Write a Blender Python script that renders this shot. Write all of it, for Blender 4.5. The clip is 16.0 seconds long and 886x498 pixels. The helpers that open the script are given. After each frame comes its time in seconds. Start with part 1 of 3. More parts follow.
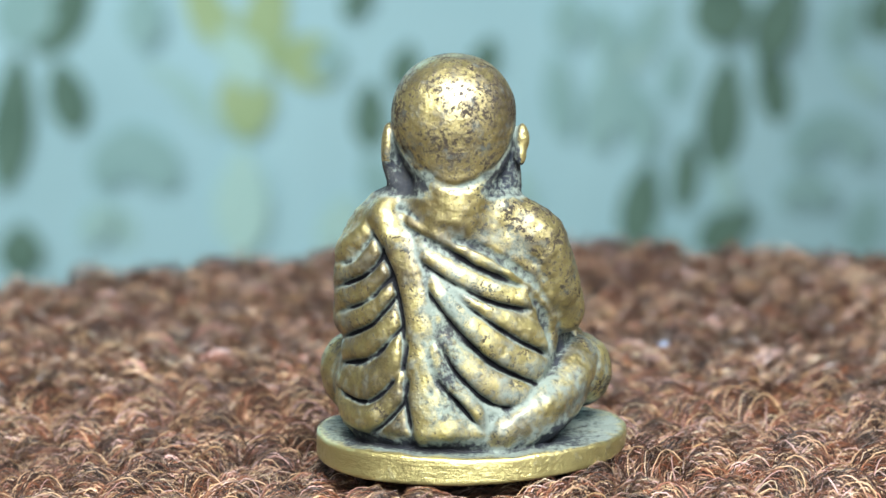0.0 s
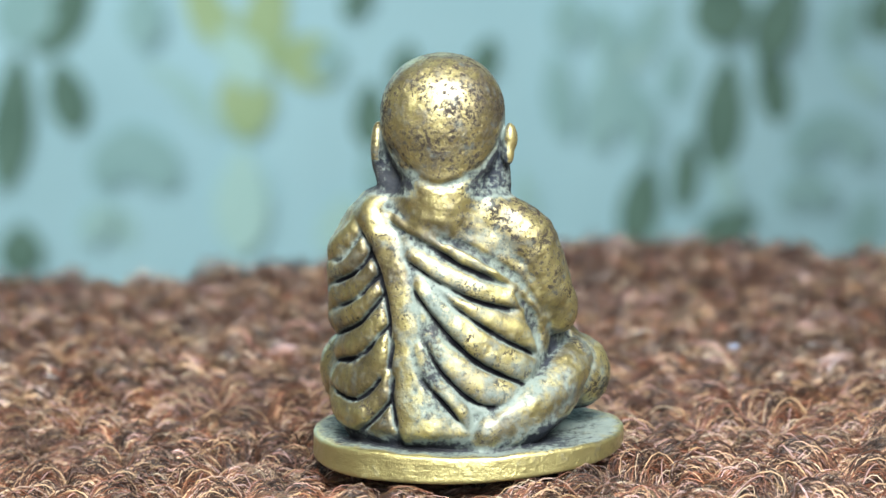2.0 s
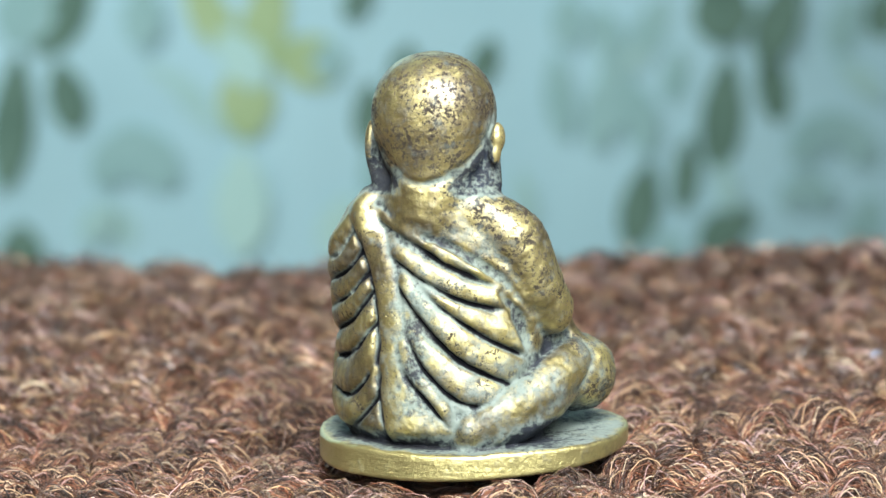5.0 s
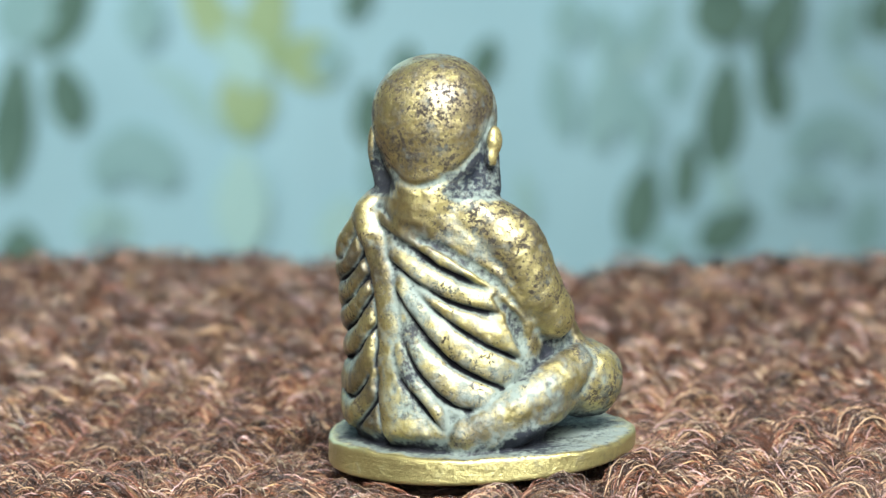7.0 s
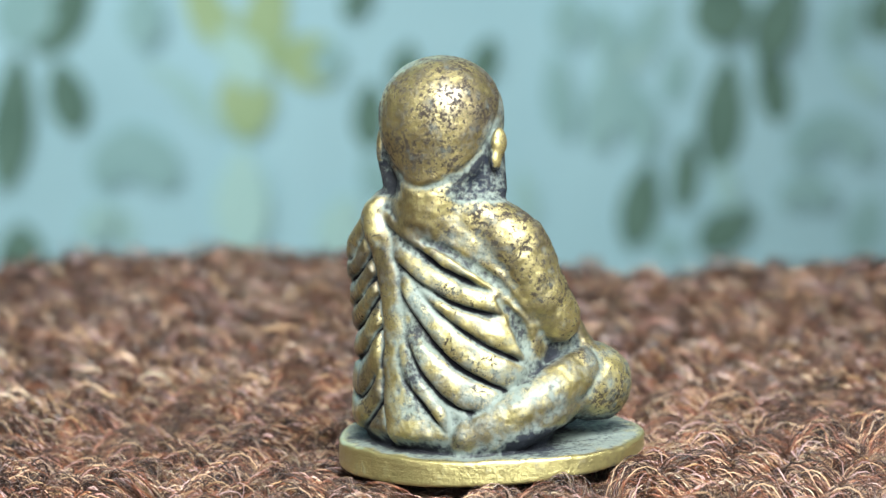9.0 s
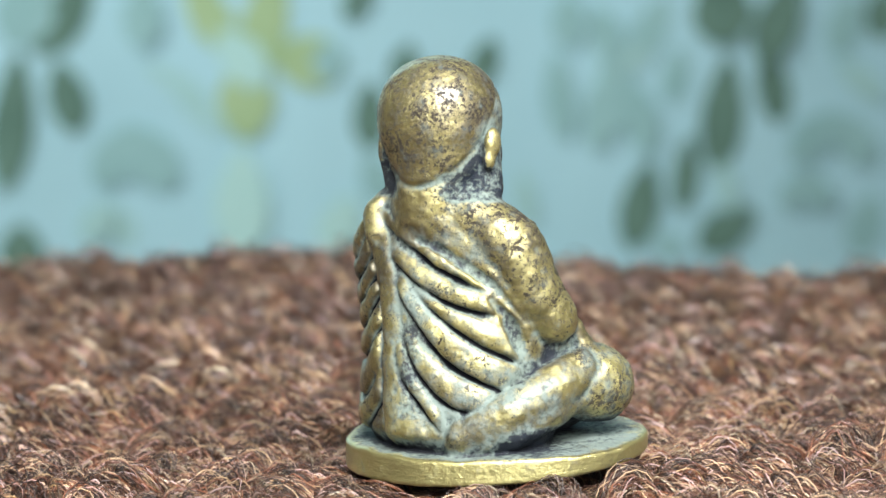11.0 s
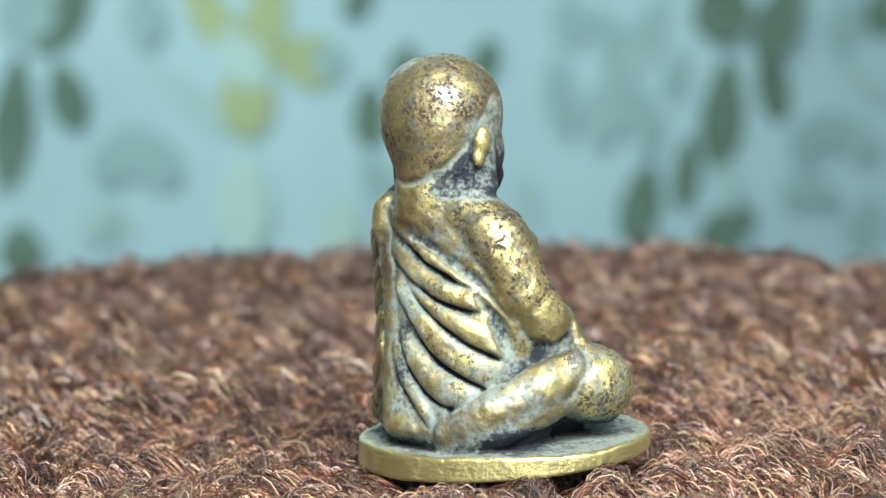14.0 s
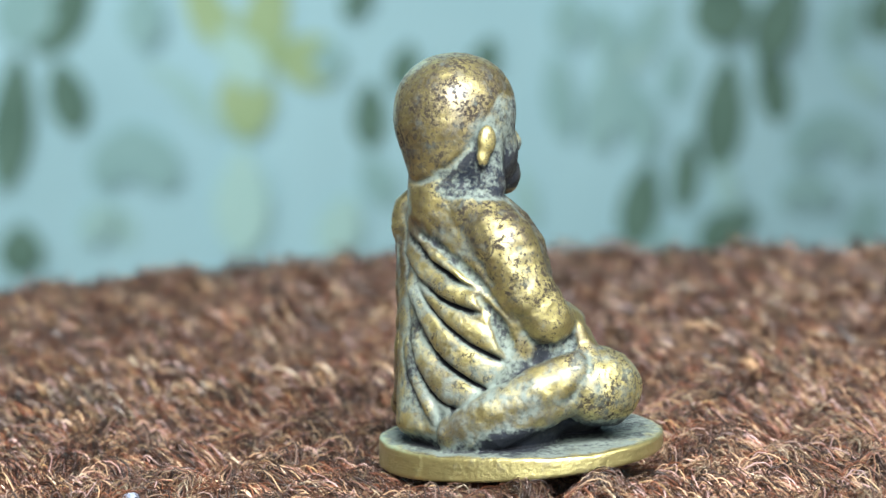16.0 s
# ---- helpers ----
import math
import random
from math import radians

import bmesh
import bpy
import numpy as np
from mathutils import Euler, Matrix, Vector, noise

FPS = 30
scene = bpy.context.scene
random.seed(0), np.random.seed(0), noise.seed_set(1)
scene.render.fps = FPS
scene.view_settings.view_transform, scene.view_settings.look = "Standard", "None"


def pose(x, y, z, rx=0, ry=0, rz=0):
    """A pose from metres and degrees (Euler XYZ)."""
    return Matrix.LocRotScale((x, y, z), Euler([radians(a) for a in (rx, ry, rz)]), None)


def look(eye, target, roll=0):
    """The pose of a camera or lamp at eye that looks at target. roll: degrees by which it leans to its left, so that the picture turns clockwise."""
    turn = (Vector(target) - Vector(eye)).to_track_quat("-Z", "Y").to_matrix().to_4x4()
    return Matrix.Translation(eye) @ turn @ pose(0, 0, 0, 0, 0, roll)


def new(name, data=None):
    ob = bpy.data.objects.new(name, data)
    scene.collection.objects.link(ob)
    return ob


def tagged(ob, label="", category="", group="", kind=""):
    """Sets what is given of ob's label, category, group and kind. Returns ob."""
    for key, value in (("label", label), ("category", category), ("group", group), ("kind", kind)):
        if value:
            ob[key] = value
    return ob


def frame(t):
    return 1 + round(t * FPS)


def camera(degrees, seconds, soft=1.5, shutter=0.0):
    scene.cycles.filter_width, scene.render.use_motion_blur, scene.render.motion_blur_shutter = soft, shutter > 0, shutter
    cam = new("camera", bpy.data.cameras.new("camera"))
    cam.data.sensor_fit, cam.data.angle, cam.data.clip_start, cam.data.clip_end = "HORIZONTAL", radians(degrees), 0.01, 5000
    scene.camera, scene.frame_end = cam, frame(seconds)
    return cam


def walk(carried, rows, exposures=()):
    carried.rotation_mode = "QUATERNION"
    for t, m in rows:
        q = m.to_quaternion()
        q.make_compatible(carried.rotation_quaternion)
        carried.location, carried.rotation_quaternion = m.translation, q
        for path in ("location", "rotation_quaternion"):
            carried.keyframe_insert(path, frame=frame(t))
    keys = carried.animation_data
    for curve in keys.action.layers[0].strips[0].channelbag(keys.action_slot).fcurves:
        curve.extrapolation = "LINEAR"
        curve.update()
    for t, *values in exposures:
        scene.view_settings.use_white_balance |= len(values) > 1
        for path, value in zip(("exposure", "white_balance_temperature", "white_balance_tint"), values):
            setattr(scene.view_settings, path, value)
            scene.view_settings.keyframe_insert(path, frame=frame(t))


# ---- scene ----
# ---- camera ----
cam = camera(14.89, 16.0, soft=1.5)
cam.data.dof.use_dof = True
cam.data.dof.focus_distance = 0.236
cam.data.dof.aperture_fstop = 56.0
EYE = (-0.00194, -0.23705, 0.0405)
STAND = look(EYE, (-0.00194, -0.23705 + 0.99445, 0.0405 - 0.10523), 0.36)
walk(cam, [(0.0, STAND), (16.0, STAND)], exposures=[(0.0, 0.0), (16.0, 0.0)])

# ---- light ----
world = bpy.data.worlds.new("room_air")
world.use_nodes = True
world.node_tree.nodes["Background"].inputs[0].default_value = (0.8, 0.9, 1.0, 1)
world.node_tree.nodes["Background"].inputs[1].default_value = 0.4
scene.world = world


def area_lamp(name, eye, target, wide, high, watts, color):
    data = bpy.data.lights.new(name, "AREA")
    data.shape, data.size, data.size_y, data.energy, data.color = "RECTANGLE", wide, high, watts, color
    lamp = new(name, data)
    lamp.matrix_world = look(eye, target)
    return lamp


area_lamp("desk_lamp_light", (0.024, -0.178, 0.18), (0, -0.01, 0.004), 0.19, 0.115, 2.95, (0.99, 0.98, 0.97))
# low soft light from behind the camera; its window is assumed, not seen
area_lamp("assumed_window_light", (0.15, -1.97, 0.42), (0.15, 0.0, 0.30), 1.2, 0.9, 23.0, (0.93, 0.97, 1.0))
# added light with no known source, aimed to brighten the curtain
area_lamp("curtain_fill_light", (-0.7, 0.45, 0.75), (-0.43, 1.35, 0.54), 0.4, 0.4, 16.3, (0.93, 0.97, 1.0))


# ---- materials ----
def material(name):
    mat = bpy.data.materials.new(name)
    mat.use_nodes = True
    nt = mat.node_tree
    return mat, nt, nt.nodes["Principled BSDF"]


def add_node(nt, kind, settings=(), **values):
    n = nt.nodes.new(kind)
    for k, v in values.items():
        n.inputs[k.replace("_", " ")].default_value = v
    return n


def noise_tex(nt, coord, scale, detail=4.0, rough=0.55):
    n = add_node(nt, "ShaderNodeTexNoise", Scale=scale, Detail=detail, Roughness=rough)
    nt.links.new(coord, n.inputs["Vector"])
    return n.outputs["Fac"]


def ramp(nt, fac, stops):
    n = nt.nodes.new("ShaderNodeValToRGB")
    cr = n.color_ramp
    while len(cr.elements) < len(stops):
        cr.elements.new(0.5)
    for e, (p, c) in zip(cr.elements, stops):
        e.position = p
        e.color = (*c, 1) if len(c) == 3 else c
    nt.links.new(fac, n.inputs[0])
    return n.outputs[0]


def grey(v):
    return (v, v, v)


def mix_color(nt, fac, a, b, how="MIX"):
    n = nt.nodes.new("ShaderNodeMix")
    n.data_type, n.blend_type = "RGBA", how
    for sock, v in ((n.inputs[0], fac), (n.inputs[6], a), (n.inputs[7], b)):
        if isinstance(v, (int, float)):
            sock.default_value = v
        elif isinstance(v, tuple):
            sock.default_value = (*v, 1)
        else:
            nt.links.new(v, sock)
    return n.outputs[2]


def maths(nt, how, a, b=0.0):
    n = nt.nodes.new("ShaderNodeMath")
    n.operation = how
    n.use_clamp = how in ("ADD", "SUBTRACT")
    for sock, v in zip(n.inputs, (a, b)):
        if isinstance(v, (int, float)):
            sock.default_value = v
        else:
            nt.links.new(v, sock)
    return n.outputs[0]


def bump(nt, height, strength, distance):
    n = add_node(nt, "ShaderNodeBump", Strength=strength, Distance=distance)
    nt.links.new(height, n.inputs["Height"])
    return n.outputs["Normal"]


def brass_material():
    mat, nt, sh = material("worn_brass")
    co = nt.nodes.new("ShaderNodeTexCoord").outputs["Object"]

    def painted(name):
        n = nt.nodes.new("ShaderNodeAttribute")
        n.attribute_name = name
        return n.outputs["Fac"]

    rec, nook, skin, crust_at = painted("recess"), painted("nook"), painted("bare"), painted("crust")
    fine = noise_tex(nt, co, 2600, 5, 0.65)
    speck = noise_tex(nt, co, 3300, 5, 0.7)
    mottle = noise_tex(nt, co, 850, 6, 0.68)
    patch = noise_tex(nt, co, 330, 3)
    broad = noise_tex(nt, co, 130, 3)
    hole = maths(nt, "MAXIMUM", maths(nt, "SUBTRACT", nook, 0.06), 0.0)
    proud = maths(nt, "ADD", maths(nt, "MULTIPLY", maths(nt, "MAXIMUM", maths(nt, "MULTIPLY", nook, -1.0), 0.0), 0.30), maths(nt, "MULTIPLY", maths(nt, "MINIMUM", crust_at, 0.0), -0.06))
    # rubbed yellow brass where it stands proud, brown brass elsewhere
    age = maths(nt, "SUBTRACT", maths(nt, "ADD", maths(nt, "MULTIPLY", broad, 0.45), maths(nt, "MULTIPLY", mottle, 0.55)), proud)
    metal = mix_color(nt, ramp(nt, age, [(0.335, grey(0)), (0.525, grey(1))]), (0.485, 0.44, 0.19), (0.165, 0.144, 0.085))
    # dark tarnish freckles that run together, on the skin more than on the robe
    where = maths(nt, "ADD", maths(nt, "MULTIPLY", speck, 0.62), maths(nt, "MULTIPLY", patch, 0.38))
    where = maths(nt, "ADD", where, maths(nt, "MULTIPLY", skin, 0.052))
    spots = ramp(nt, where, [(0.545, grey(0)), (0.60, grey(0.97))])
    spots = maths(nt, "MULTIPLY", spots, maths(nt, "ADD", 1.0, maths(nt, "MULTIPLY", maths(nt, "MINIMUM", crust_at, 0.0), 1.2)))
    col = mix_color(nt, spots, metal, (0.024, 0.020, 0.018))
    # chalky grey-green deposits on the flanks of the hollows, broken by dark mottling
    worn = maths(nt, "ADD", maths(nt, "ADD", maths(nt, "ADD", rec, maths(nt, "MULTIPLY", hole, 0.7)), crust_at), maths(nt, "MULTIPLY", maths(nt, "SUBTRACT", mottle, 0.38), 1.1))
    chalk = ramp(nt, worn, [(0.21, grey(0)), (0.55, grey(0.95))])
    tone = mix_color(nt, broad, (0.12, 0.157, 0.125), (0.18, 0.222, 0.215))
    # the dark share grows with the crust and in broad hollows
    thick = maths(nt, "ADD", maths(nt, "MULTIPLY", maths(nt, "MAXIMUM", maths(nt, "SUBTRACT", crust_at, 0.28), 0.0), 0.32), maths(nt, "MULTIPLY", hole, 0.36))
    dark_mottle = ramp(nt, maths(nt, "SUBTRACT", maths(nt, "ADD", maths(nt, "MULTIPLY", fine, 0.6), maths(nt, "MULTIPLY", patch, 0.4)), thick), [(0.36, grey(1.0)), (0.50, grey(0))])
    tone = mix_color(nt, dark_mottle, tone, (0.016, 0.022, 0.033))
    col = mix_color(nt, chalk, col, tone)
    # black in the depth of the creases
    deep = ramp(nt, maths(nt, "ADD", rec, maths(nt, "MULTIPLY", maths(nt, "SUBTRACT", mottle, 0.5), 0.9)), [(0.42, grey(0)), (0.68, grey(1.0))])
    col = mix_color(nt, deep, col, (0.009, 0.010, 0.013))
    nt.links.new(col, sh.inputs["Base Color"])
    dull = maths(nt, "MAXIMUM", maths(nt, "MAXIMUM", chalk, deep), spots)
    nt.links.new(maths(nt, "SUBTRACT", 0.90, maths(nt, "MULTIPLY", dull, 0.88)), sh.inputs["Metallic"])
    nt.links.new(maths(nt, "SUBTRACT", 0.5, maths(nt, "MULTIPLY", dull, 0.42)), sh.inputs["Specular IOR Level"])
    # a thin hard film of age over the bare metal
    nt.links.new(maths(nt, "SUBTRACT", 0.6, maths(nt, "MULTIPLY", dull, 0.6)), sh.inputs["Coat Weight"])
    sh.inputs["Coat Roughness"].default_value = 0.16
    rough = maths(nt, "ADD", maths(nt, "MULTIPLY", dull, 0.20), maths(nt, "ADD", 0.27, maths(nt, "MULTIPLY", mottle, 0.32)))
    nt.links.new(rough, sh.inputs["Roughness"])
    flat = nt.nodes.new("ShaderNodeMapping")
    flat.inputs["Scale"].default_value = (0.10, 0.10, 1.6)
    nt.links.new(co, flat.inputs["Vector"])
    rim = maths(nt, "MULTIPLY", maths(nt, "MINIMUM", crust_at, 0.0), -0.5)
    scratch = maths(nt, "MULTIPLY", noise_tex(nt, flat.outputs["Vector"], 3000, 3), maths(nt, "MINIMUM", rim, 1.0))
    height = maths(nt, "ADD", maths(nt, "ADD", maths(nt, "MULTIPLY", mottle, 0.5), maths(nt, "MULTIPLY", fine, 0.2)), maths(nt, "MULTIPLY", scratch, 0.12))
    nt.links.new(bump(nt, height, 0.9, 0.00034), sh.inputs["Normal"])
    return mat


def wool_material():
    mat, nt, sh = material("brown_wool")
    rnd = nt.nodes.new("ShaderNodeNewGeometry").outputs["Random Per Island"]
    tint = nt.nodes.new("ShaderNodeObjectInfo").outputs["Random"]
    co = nt.nodes.new("ShaderNodeTexCoord").outputs["Object"]
    col = ramp(nt, rnd, [(0.0, (0.022, 0.009, 0.006)), (0.22, (0.050, 0.020, 0.012)), (0.40, (0.110, 0.043, 0.024)), (0.50, (0.27, 0.095, 0.045)), (0.58, (0.18, 0.085, 0.050)),
                         (0.67, (0.72, 0.52, 0.33)), (0.74, (0.11, 0.050, 0.040)), (0.81, (0.52, 0.36, 0.18)), (0.87, (0.66, 0.50, 0.53)), (0.92, (0.40, 0.165, 0.10)), (1.0, (0.95, 0.85, 0.64))])
    col = mix_color(nt, 0.6, col, ramp(nt, tint, [(0.0, (0.34, 0.32, 0.30)), (0.5, (0.545, 0.525, 0.50)), (1.0, (0.84, 0.83, 0.80))]), "MULTIPLY")
    patch = noise_tex(nt, co, 60, 2)
    col = mix_color(nt, 0.5, col, ramp(nt, patch, [(0.3, (0.40, 0.37, 0.36)), (0.7, (1.0, 0.97, 0.93))]), "MULTIPLY")
    col = mix_color(nt, 1.0, col, ramp(nt, noise_tex(nt, co, 240, 2), [(0.38, (0.405, 0.40, 0.39)), (0.62, (1.46, 1.47, 1.44))]), "MULTIPLY")
    nt.links.new(col, sh.inputs["Base Color"])
    sh.inputs["Roughness"].default_value = 0.42
    sh.inputs["Specular IOR Level"].default_value = 0.6
    return mat


def plain(name, low, high, scale, rough=0.6, relief=0.2, depth=0.001):
    mat, nt, sh = material(name)
    co = nt.nodes.new("ShaderNodeTexCoord").outputs["Object"]
    n = noise_tex(nt, co, scale, 5)
    nt.links.new(ramp(nt, n, [(0.3, low), (0.7, high)]), sh.inputs["Base Color"])
    nt.links.new(bump(nt, noise_tex(nt, co, scale * 8, 4), relief, depth), sh.inputs["Normal"])
    sh.inputs["Roughness"].default_value = rough
    return mat


BRASS = brass_material()
WOOL = wool_material()
CORE = plain("wool_core", (0.045, 0.024, 0.016), (0.11, 0.055, 0.036), 500, 0.8)
BACKING = plain("rug_backing", (0.035, 0.018, 0.013), (0.07, 0.036, 0.026), 300, 0.9)
CLOTH = plain("turquoise_cloth", (0.36, 0.61, 0.66), (0.41, 0.67, 0.72), 14, 0.85, 0.3, 0.0005)
PRINT = {
    "dark": plain("dark_green_print", (0.088, 0.178, 0.135), (0.135, 0.25, 0.195), 60, 0.85),
    "mid": plain("grey_green_print", (0.25, 0.455, 0.445), (0.30, 0.515, 0.505), 60, 0.85),
    "pale": plain("pale_green_print", (0.33, 0.56, 0.54), (0.37, 0.61, 0.58), 60, 0.85),
    "lime": plain("lime_green_print", (0.31, 0.46, 0.235), (0.39, 0.54, 0.30), 60, 0.85),
    "wash": plain("pale_lime_print", (0.395, 0.645, 0.60), (0.43, 0.68, 0.63), 60, 0.85),
}
FLUFF = plain("blue_fluff", (0.25, 0.31, 0.43), (0.36, 0.43, 0.55), 900, 0.8)
PAINT = plain("wall_paint", (0.26, 0.265, 0.26), (0.31, 0.315, 0.31), 3, 0.8)
WOOD = plain("table_wood", (0.16, 0.09, 0.05), (0.26, 0.15, 0.08), 12, 0.5)


# ---- building helpers ----
def part(name, bm, mat, parent=None, label=""):
    me = bpy.data.meshes.new(name)
    bm.to_mesh(me)
    bm.free()
    me.materials.append(mat)
    ob = new(name, me)
    if parent is not None:
        ob.parent = parent
    return tagged(ob, label)


def mesh_object(name, verts, faces, mat, parent=None, smooth=True, inner=None, picks=None):
    me = bpy.data.meshes.new(name)
    me.vertices.add(len(verts))
    me.vertices.foreach_set("co", np.ascontiguousarray(verts, dtype=np.float32).ravel())
    n = faces.shape[1]
    me.loops.add(faces.size)
    me.loops.foreach_set("vertex_index", np.ascontiguousarray(faces, dtype=np.int32).ravel())
    me.polygons.add(len(faces))
    me.polygons.foreach_set("loop_start", np.arange(0, faces.size, n, dtype=np.int32))
    me.polygons.foreach_set("use_smooth", np.full(len(faces), smooth))
    me.update(calc_edges=True)
    me.materials.append(mat)
    if inner is not None:
        me.materials.append(inner)
        me.polygons.foreach_set("material_index", np.ascontiguousarray(picks, dtype=np.int32))
    ob = new(name, me)
    if parent is not None:
        ob.parent = parent
    return ob


def box(name, lo, hi, mat, bevel=0.0):
    bm = bmesh.new()
    bmesh.ops.create_cube(bm, size=1)
    for v in bm.verts:
        v.co = [l + (c + 0.5) * (h - l) for l, h, c in zip(lo, hi, v.co)]
    if bevel:
        bmesh.ops.bevel(bm, geom=bm.edges[:], offset=bevel, segments=2, affect="EDGES", profile=0.5)
    return part(name, bm, mat)


# ---- the room round the table ----
FLOOR_Z, TABLE_Z, TABLE_LEAN = -0.78, -0.0070, 0.9


def room():
    s = {"kind": "structure"}
    tagged(box("floor", (-1.7, -2.0, FLOOR_Z - 0.1), (1.7, 1.3, FLOOR_Z), WOOD), "plain brown wooden floor under the table", "floor", **s)
    tagged(box("ceiling", (-1.7, -2.0, 1.65), (1.7, 1.3, 1.75), PAINT), "plain off-white painted ceiling", "ceiling", **s)
    tagged(box("wall_west", (-1.8, -2.0, FLOOR_Z), (-1.7, 1.3, 1.65), PAINT), "plain off-white painted wall", "wall", **s)
    tagged(box("wall_east", (1.7, -2.0, FLOOR_Z), (1.8, 1.3, 1.65), PAINT), "plain off-white painted wall", "wall", **s)
    # the unseen wall behind the camera, with an opening for an assumed window
    bm = bmesh.new()
    for lo, hi in (((-1.8, -2.1, FLOOR_Z), (1.8, -2.0, -0.05)), ((-1.8, -2.1, 0.89), (1.8, -2.0, 1.65)),
                   ((-1.8, -2.1, -0.05), (-0.47, -2.0, 0.89)), ((0.77, -2.1, -0.05), (1.8, -2.0, 0.89))):
        for v in bmesh.ops.create_cube(bm, size=1)["verts"]:
            v.co = [l + (c + 0.5) * (h - l) for l, h, c in zip(lo, hi, v.co)]
    tagged(part("wall_south", bm, PAINT), "plain painted wall with an opening for an assumed window", "wall", **s)
    frame_bm = bmesh.new()
    for lo, hi in (((-0.47, -2.07, -0.05), (0.77, -2.02, 0.0)), ((-0.47, -2.07, 0.84), (0.77, -2.02, 0.89)), ((-0.47, -2.07, 0.0), (-0.42, -2.02, 0.84)),
                   ((0.72, -2.07, 0.0), (0.77, -2.02, 0.84)), ((0.13, -2.07, 0.0), (0.17, -2.02, 0.84))):
        for v in bmesh.ops.create_cube(frame_bm, size=1)["verts"]:
            v.co = [l + (c + 0.5) * (h - l) for l, h, c in zip(lo, hi, v.co)]
    tagged(part("assumed_window", frame_bm, PAINT), "plain painted frame of an assumed window, out of view", "window", **s)
    tagged(box("wall_north", (-1.8, 1.3, FLOOR_Z), (1.8, 1.4, 1.65), PAINT), "plain off-white painted wall behind the curtain", "wall", **s)


def table():
    base = new("table")
    base.matrix_basis = pose(0, -0.25, FLOOR_Z, 0, -TABLE_LEAN, 0)
    tagged(base, "brown wooden table under the rug", "table")
    top = box("tabletop", (-0.40, -0.34, 0.745), (0.40, 0.34, -FLOOR_Z + TABLE_Z), WOOD, 0.004)
    top.parent = base
    for x in (-0.36, 0.36):
        for y in (-0.30, 0.30):
            leg = box("leg", (x - 0.025, y - 0.025, 0), (x + 0.025, y + 0.025, 0.745), WOOD, 0.003)
            leg.parent = base


room()
table()


# ---- curtain with a printed leaf pattern ----
CURTAIN_Y = 1.10


def fold_depth(x):
    return 0.005 * math.sin(x * 16.0 + 2.2) + 0.002 * math.sin(x * 41.0 + 0.4) + 0.16 * 0.02 * math.log1p(math.exp(min(30.0, (x - 0.035) / 0.02)))


def curtain():
    nx, nz, x0, x1, z0, z1 = 220, 24, -0.70, 0.45, FLOOR_Z + 0.03, 1.2
    verts, faces = [], []
    for side in (0.0, 0.0012):
        for j in range(nz + 1):
            for i in range(nx + 1):
                x = x0 + (x1 - x0) * i / nx
                verts.append((x, fold_depth(x) + side, z0 + (z1 - z0) * j / nz))
    w, layer = nx + 1, (nx + 1) * (nz + 1)
    for j in range(nz):
        for i in range(nx):
            a = j * w + i
            faces.append((a, a + 1, a + 1 + w, a + w))
            faces.append((layer + a + w, layer + a + 1 + w, layer + a + 1, layer + a))
    ob = mesh_object("curtain", np.array(verts), np.array(faces), CLOTH)
    ob.location = (0, CURTAIN_Y, 0)
    return tagged(ob, "turquoise cloth curtain printed with green leaves", "curtain")


CURTAIN = curtain()
LEAVES = []


def leaf(x, z, long, wide, lean, tone, blunt=0.75):
    """One printed leaf, pointed below, that follows the curtain's folds."""
    lift = -0.0006 - 0.00025 * (len(LEAVES) % 9)
    n, verts, faces = 12, [], []
    ca, sa = math.cos(radians(lean)), math.sin(radians(lean))
    for i in range(n + 1):
        s = i / n
        half = wide / 2 * (math.sin(math.pi * s ** 0.85) ** blunt if 0 < s < 1 else 0.02)
        for k in (-1, -0.5, 0, 0.5, 1):
            a, b = half * k, (s - 0.5) * long
            px, pz = x + a * ca - b * sa, z + a * sa + b * ca
            verts.append((px, fold_depth(px) + lift, pz))
    for i in range(n):
        for k in range(4):
            a = i * 5 + k
            faces.append((a, a + 1, a + 6, a + 5))
    LEAVES.append(mesh_object("printed_leaf", np.array(verts), np.array(faces), PRINT[tone], CURTAIN))


leaf(-0.1521, -0.0102, 0.0368, 0.0184, -35, "dark")
leaf(-0.1666, -0.0069, 0.0319, 0.0233, -15, "mid")
leaf(-0.1503, -0.0415, 0.0306, 0.0159, 15, "dark")
leaf(-0.1722, -0.0516, 0.0564, 0.0172, -6, "dark")
leaf(-0.1688, -0.1021, 0.0221, 0.0184, 0, "dark")
leaf(-0.1309, -0.0650, 0.0294, 0.0176, -35, "mid")
leaf(-0.1182, -0.0650, 0.0319, 0.0191, 38, "mid")
leaf(-0.1209, -0.0091, 0.0270, 0.0159, 0, "mid")
leaf(-0.1387, -0.0909, 0.0196, 0.0123, -35, "pale")
leaf(-0.1309, -0.0920, 0.0196, 0.0123, 35, "pale")
leaf(-0.0953, -0.0080, 0.0368, 0.0162, 30, "lime")
leaf(-0.0735, -0.0140, 0.0480, 0.0190, -14, "lime", 0.6)
leaf(-0.0552, -0.0270, 0.0290, 0.0215, 82, "lime", 0.55)
leaf(-0.0478, -0.0270, 0.0137, 0.0172, 85, "mid")
leaf(-0.0801, -0.0440, 0.0294, 0.0225, 180, "lime", 0.6)
leaf(-0.0819, -0.0259, 0.0294, 0.0172, 40, "wash")
leaf(-0.0819, -0.0830, 0.0441, 0.0221, 0, "wash")
leaf(-0.0429, -0.0920, 0.0270, 0.0172, -20, "wash")
leaf(-0.1075, -0.0359, 0.0319, 0.0074, 60, "pale")
